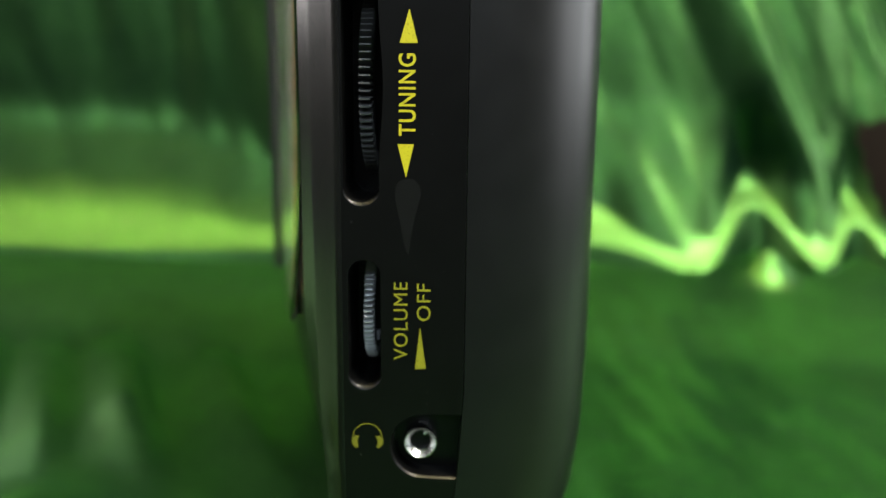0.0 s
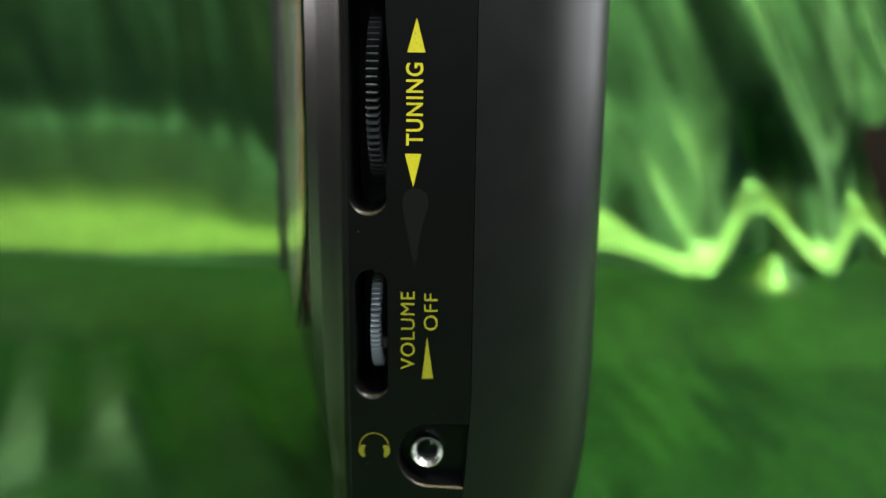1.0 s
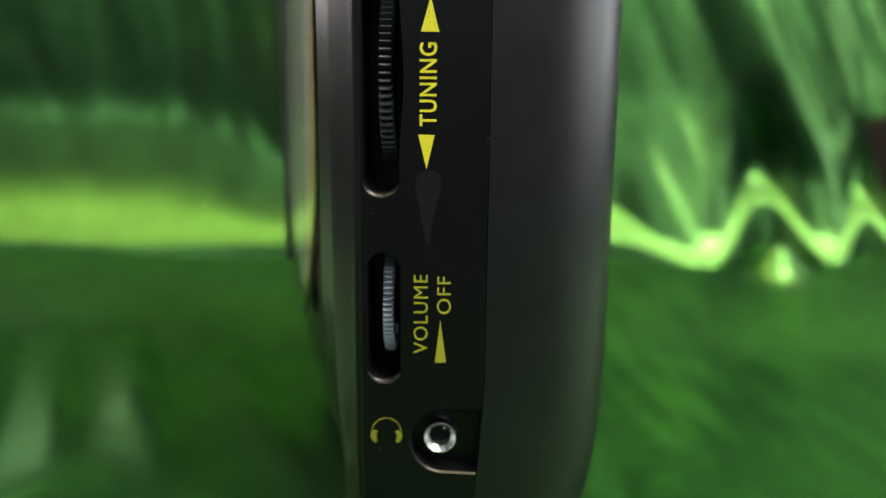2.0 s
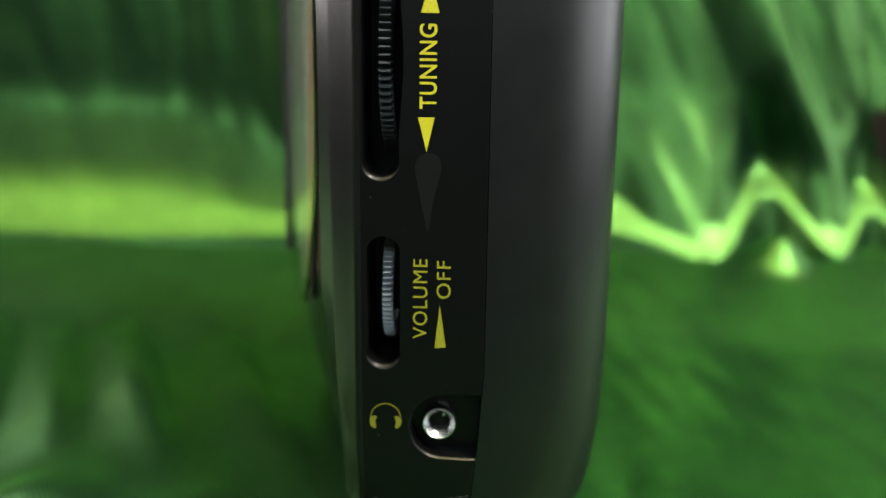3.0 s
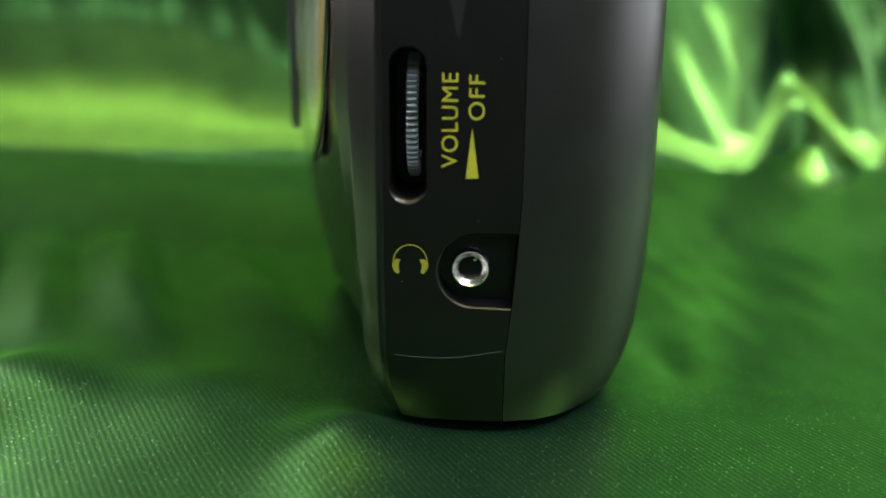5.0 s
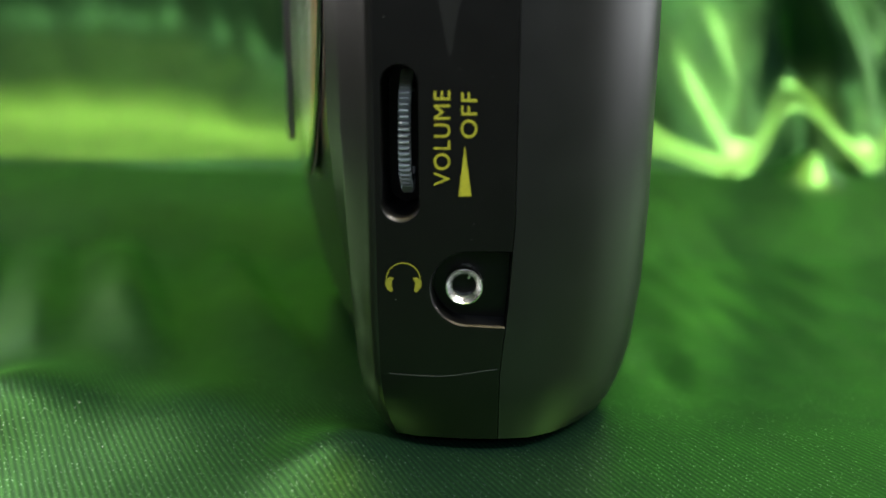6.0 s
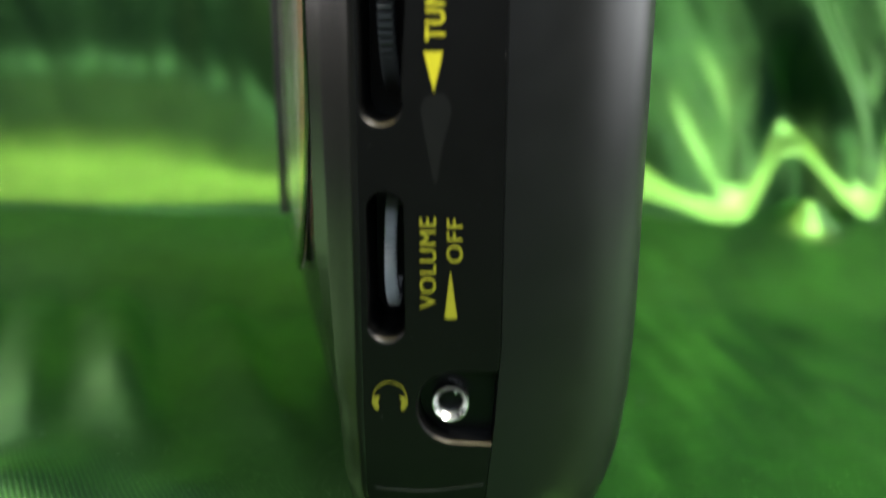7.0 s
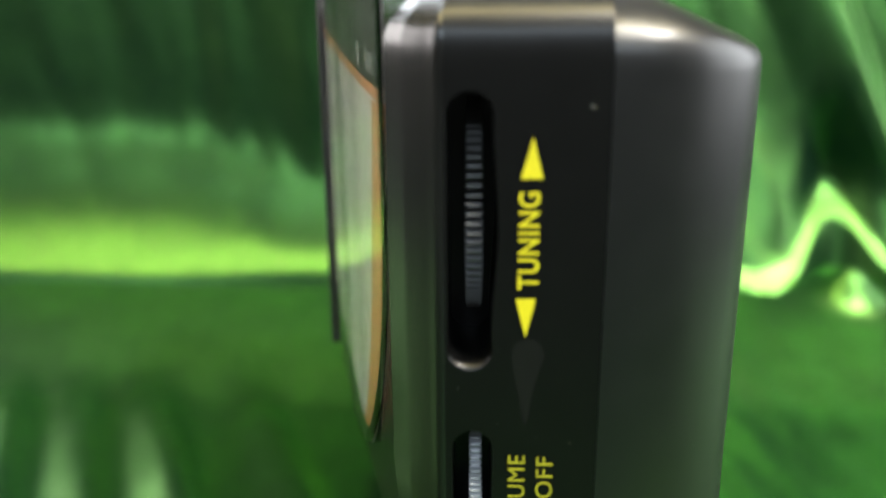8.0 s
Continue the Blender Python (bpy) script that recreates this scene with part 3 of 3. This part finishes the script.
def front_rows(rows, out, mat, name, parent, label, thick=0.012):
    """A thin plate on the front; rows of near y, far y and height."""
    bm = bmesh.new()
    sheets = []
    n = 16
    for o in (out, out - thick):
        sheets.append([[bm.verts.new(on_front(a + (b - a) * i / n, z, o)) for i in range(n + 1)] for a, b, z in rows])
    for sheet in sheets:
        for k in range(len(rows) - 1):
            for i in range(n):
                bm.faces.new((sheet[k][i], sheet[k][i + 1], sheet[k + 1][i + 1], sheet[k + 1][i]))
    rims = [s[0] + [r[-1] for r in s[1:]] + s[-1][-2::-1] + [r[0] for r in s[-2:0:-1]] for s in sheets]
    for k in range(len(rims[0])):
        m = (k + 1) % len(rims[0])
        bm.faces.new((rims[0][k], rims[0][m], rims[1][m], rims[1][k]))
    bmesh.ops.recalc_face_normals(bm, faces=bm.faces)
    return part(name, bm, mat, parent, label)


def front_sheet(corners, out, mat, name, parent, label, thick=0.012):
    """A thin plate that follows the bowed front; corners in y and z: near low, far low, far high, near high."""
    a, b, c, d = [Vector(p) for p in corners]
    ny = max(2, int((b - a).length / 0.4))
    nz = max(1, int((d - a).length / 1.0))
    bm = bmesh.new()
    sheets = []
    for o in (out, out - thick):
        rows = []
        for k in range(nz + 1):
            lo, hi = a.lerp(d, k / nz), b.lerp(c, k / nz)
            rows.append([bm.verts.new(on_front(*lo.lerp(hi, i / ny), o)) for i in range(ny + 1)])
        sheets.append(rows)
    for rows in sheets:
        for k in range(nz):
            for i in range(ny):
                bm.faces.new((rows[k][i], rows[k][i + 1], rows[k + 1][i + 1], rows[k + 1][i]))
    rims = [[rows[0] + [r[-1] for r in rows[1:]] + rows[-1][-2::-1] + [r[0] for r in rows[-2:0:-1]]][0] for rows in sheets]
    for k in range(len(rims[0])):
        m = (k + 1) % len(rims[0])
        bm.faces.new((rims[0][k], rims[0][m], rims[1][m], rims[1][k]))
    bmesh.ops.recalc_face_normals(bm, faces=bm.faces)
    return part(name, bm, mat, parent, label)


def dial_cover(parent):
    mid = (4.6, 8.6)
    edge = dial_edge()

    def ring(scale, out):
        return [on_front(mid[0] + (u - mid[0]) * scale, mid[1] + (z - mid[1]) * scale, out) for u, z in edge]

    steps = [0.004 + 0.996 * k / 14 for k in range(15)]
    bm = bmesh.new()
    loft(bm, [ring(k, 0.05) for k in steps] + [ring(1.0, 0.07), ring(0.985, 0.085)] + [ring(k, 0.09) for k in reversed(steps[:-1])])
    cover = part("dial_cover", bm, ACRYLIC, parent, "clear curved acrylic dial cover", angle=40)
    cover.visible_shadow = False
    far = bmesh.new()
    loft(far, [[on_front(u, z, o) for u, o in ((8.02, -0.05), (8.02, 0.17), (8.07, 0.22), (8.2, 0.2), (8.3, -0.05))] for z in (4.45, 4.7, 12.5, 12.7)])
    part("dial_rim", far, DARK_AND_SHADE, parent, "black raised rim of the dial")


def radio():
    ob = thing("portable_radio", "black plastic portable radio standing on green satin", "radio")
    bm = bmesh.new()
    loft(bm, case_rings((SEAM - 0.008, 0.0), [(-0.4, 0.0), (-1.2, 0.0)] + FRONT[:1] + [(FRONT[0][0], LENGTH)]))
    front = part("side_panel", bm, PANEL, ob, "matt black moulded side panel")
    bm = bmesh.new()
    loft(bm, case_rings(FRONT[0], FRONT[1:]))
    part("front_shell", bm, BEZEL, ob, "glossy black front shell")
    bm = bmesh.new()
    loft(bm, case_rings((SEAM + 0.004, 0.0), BACK))
    part("back_shell", bm, SHELL, ob, "satin black moulded back shell")
    notch = cutter("notch", [(-0.3, jack_notch(0.03)), (-0.01, jack_notch(0.03)), (0.035, jack_notch(0.0)), (0.42, jack_notch(-0.03))])
    carve(front, [slot_cutter("slot", SLOT_1), slot_cutter("slot", SLOT_2), notch])
    knurled_wheel("tuning_wheel", -1.51, -1.27, 1.80, 9.40, 1.66, 78, WHEEL_DARK, ob, "dark grey ribbed thumbwheel")
    knurled_wheel("volume_wheel", -1.455, -1.265, 1.17, 5.29, 1.02, 64, WHEEL_LIGHT, ob, "light grey ribbed thumbwheel")
    lettering("tuning_lettering", "TUNING", -0.80, -0.51, 8.54, 9.90, YELLOW, ob, "yellow printed word TUNING", 0.014)
    lettering("volume_lettering", "VOLUME", -0.89, -0.64, 4.56, 5.99, YELLOW_THIN, ob, "yellow printed word VOLUME")
    lettering("off_lettering", "OFF", -0.48, -0.235, 5.29, 5.965, YELLOW_THIN, ob, "yellow printed word OFF")
    for pts, mat in (([(-0.62, 10.62), (-0.78, 10.07), (-0.48, 10.07)], YELLOW), ([(-0.675, 7.83), (-0.54, 8.40), (-0.82, 8.40)], YELLOW), ([(-0.42, 5.17), (-0.51, 4.39), (-0.31, 4.40)], YELLOW_THIN)):
        part("arrow_mark", slab(pts, 0.002, -0.005), mat, ob, "yellow printed triangle")
    headphone_mark(ob)
    jack = lathe("headphone_jack", [(0.40, 0.31), (0.07, 0.31), (0.035, 0.297), (0.03, 0.28), (0.042, 0.27), (0.11, 0.205), (0.14, 0.185), (0.9, 0.18)], -0.41, 0.10, 2.90, CHROME, ob, "shiny nickel headphone socket")
    lathe("socket_core", [(0.55, 0.175), (0.6, 0.05), (0.6, 0.001)], -0.41, 0.10, 2.90, DARK_AND_SHADE, jack, "dark inside of the socket")
    part("contact_spring", box(-0.0036, 0.0026, 0.0300, -0.0031, 0.0050, 0.0304, 0.0001), CHROME, jack, "thin metal contact inside the socket")
    heights = [4.2 + 8.4 * i / 24 for i in range(25)]
    front_rows([(through_points(NEAR_EDGE, z) + 0.05 + (through_points(BORDER, min(11.0, max(4.6, z))) - 0.12 - through_points(NEAR_EDGE, z)) * smoothstep(11.0, 10.2, z) * smoothstep(4.2, 4.7, z), min(8.03, 4.3 + 4.5 * (z - 4.1)), z) for z in heights], 0.024, DIAL_BLACK, "dial_plate", ob, "black printed dial plate")
    heights = [4.75 + 6.2 * i / 24 for i in range(25)]
    front_rows([(through_points(BORDER, z) + 0.66, min(7.8, through_points(BORDER, z) + 0.8 + 3.2 * (z - 4.7)), z) for z in heights], 0.036, DIAL_GREY, "dial_scale", ob, "grey dial scale")
    front_rows([(through_points(BORDER, z), through_points(BORDER, z) + 0.7, z) for z in heights], 0.042, ORANGE, "dial_border", ob, "orange printed dial border")
    front_sheet([(1.3, 10.93), (7.8, 11.92), (7.8, 12.08), (1.3, 11.10)], 0.042, ORANGE, "dial_border", ob, "orange printed dial border")
    front_sheet([(1.6, 10.94), (7.8, 10.94), (7.8, 12.0), (4.8, 11.55)], 0.034, DIAL_GREY, "dial_scale", ob, "grey dial scale")
    for corners in ([(2.72, 11.45), (2.98, 11.46), (2.98, 11.82), (2.72, 11.82)], [(1.75, 11.33), (1.87, 11.35), (1.87, 11.66), (1.75, 11.64)], [(1.95, 11.37), (2.08, 11.39), (2.08, 11.66), (1.95, 11.64)], [(2.16, 11.40), (2.3, 11.42), (2.3, 11.72), (2.16, 11.70)]):
        front_sheet(corners, 0.036, PRINT_GREY, "print_bar", ob, "grey printed lettering")
    dial_cover(ob)
    return ob


def speck(bm, at, size, squash=0.5):
    """A tiny uneven grain."""
    made = bmesh.ops.create_icosphere(bm, subdivisions=1, radius=size * CM)["verts"]
    turn = Euler((random.random() * 3, random.random() * 3, random.random() * 3)).to_matrix()
    for v in made:
        v.co = turn @ Vector((v.co.x * random.uniform(0.7, 1.5), v.co.y * random.uniform(0.6, 1.1), v.co.z * squash)) + Vector(at)


def smudge(parent):
    """A drop-shaped grey smear on the panel below the lower tuning arrow."""
    outline = [(-0.66, 7.82), (-0.53, 7.80), (-0.44, 7.70), (-0.41, 7.54), (-0.46, 7.36), (-0.53, 7.10), (-0.58, 6.85), (-0.61, 6.58), (-0.65, 6.48), (-0.70, 6.62), (-0.75, 6.90), (-0.81, 7.20), (-0.86, 7.45), (-0.87, 7.62), (-0.80, 7.76)]
    part("smudge", slab(outline, 0.001, -0.002), SMEAR, parent, "dull grey smear")


def scuff_line(parent):
    """The fine pale moulding line across the foot of the panel."""
    pts = [(-1.62, 1.47), (-1.45, 1.445), (-1.2, 1.43), (-0.95, 1.42), (-0.7, 1.425), (-0.45, 1.455), (-0.2, 1.50), (0.0, 1.535), (0.13, 1.55)]
    top = [(x, z + 0.007) for x, z in pts]
    low = [(x, z - 0.007) for x, z in reversed(pts)]
    part("moulding_line", slab(top + low, 0.03, -0.004), SCUFF, parent, "fine pale moulding line")


def dust_on_radio(parent):
    bm = bmesh.new()
    rng = random.Random(4)
    spots = [(0.36, 8.35, 0.01), (-1.62, 7.05, 0.014), (0.13, 11.0, 0.022), (-1.50, 2.72, 0.014), (0.37, 10.1, 0.012), (0.35, 9.2, 0.012), (0.36, 7.9, 0.01), (-0.3, 3.72, 0.012), (-0.28, 3.95, 0.012), (0.36, 1.1, 0.013), (0.36, 0.96, 0.013), (-0.5, 6.3, 0.009), (0.0, 6.2, 0.009), (-1.05, 6.5, 0.009)]
    spots += [(rng.uniform(-1.1, 0.3), rng.uniform(2.0, 11.0), rng.uniform(0.002, 0.005)) for _ in range(40)]
    for x, z, size in spots:
        speck(bm, (x * CM, (0.2 * max(0.0, 1.5 - z) - 0.002) * CM, z * CM), size * 0.7)
    for _ in range(40):
        k = rng.uniform(0, len(BACK) - 5)
        a, b, f = Vector(BACK[int(k)]), Vector(BACK[int(k) + 1]), k % 1
        p = a.lerp(b, f)
        speck(bm, (p.x * CM, p.y * CM, rng.uniform(4.2, 11.0) * CM), rng.uniform(0.002, 0.006))
    dust = part("dust", bm, DUST, parent, "pale specks of dust")
    tagged(dust, kind="stuff")


def lint_and_glints_on_cloth():
    bm = bmesh.new()
    rng = random.Random(11)
    spots = [(-9.6, 4.2, 0.018), (4.3, 6.8, 0.022), (-4.4, 5.4, 0.016), (-4.6, 2.4, 0.013), (-3.9, 1.6, 0.012), (-3.2, 0.6, 0.02)]
    spots += [(rng.uniform(-13, 13), rng.uniform(-3.5, 14), rng.uniform(0.005, 0.012)) for _ in range(150)]
    # the many finest specks imitate glints of the sheen in white paint
    spots += [(rng.uniform(-7, 6), rng.uniform(-4.0, 1.5), rng.uniform(0.0015, 0.005)) for _ in range(1800)]
    for x, y, size in spots:
        if not (-3.4 < x < 3.2 and y > 0.1):
            px, py, pz = cloth_at(x, y)
            speck(bm, (px * CM, py * CM, (pz + 0.01) * CM), size)
    ob = new("lint", mesh_of("lint", bm, LINT_AND_GLINTS))
    tagged(ob, label="pale lint specks and specks imitating glints on the green cloth", category="lint", kind="stuff")


RADIO = radio()
smudge(RADIO)
scuff_line(RADIO)
dust_on_radio(RADIO)
lint_and_glints_on_cloth()
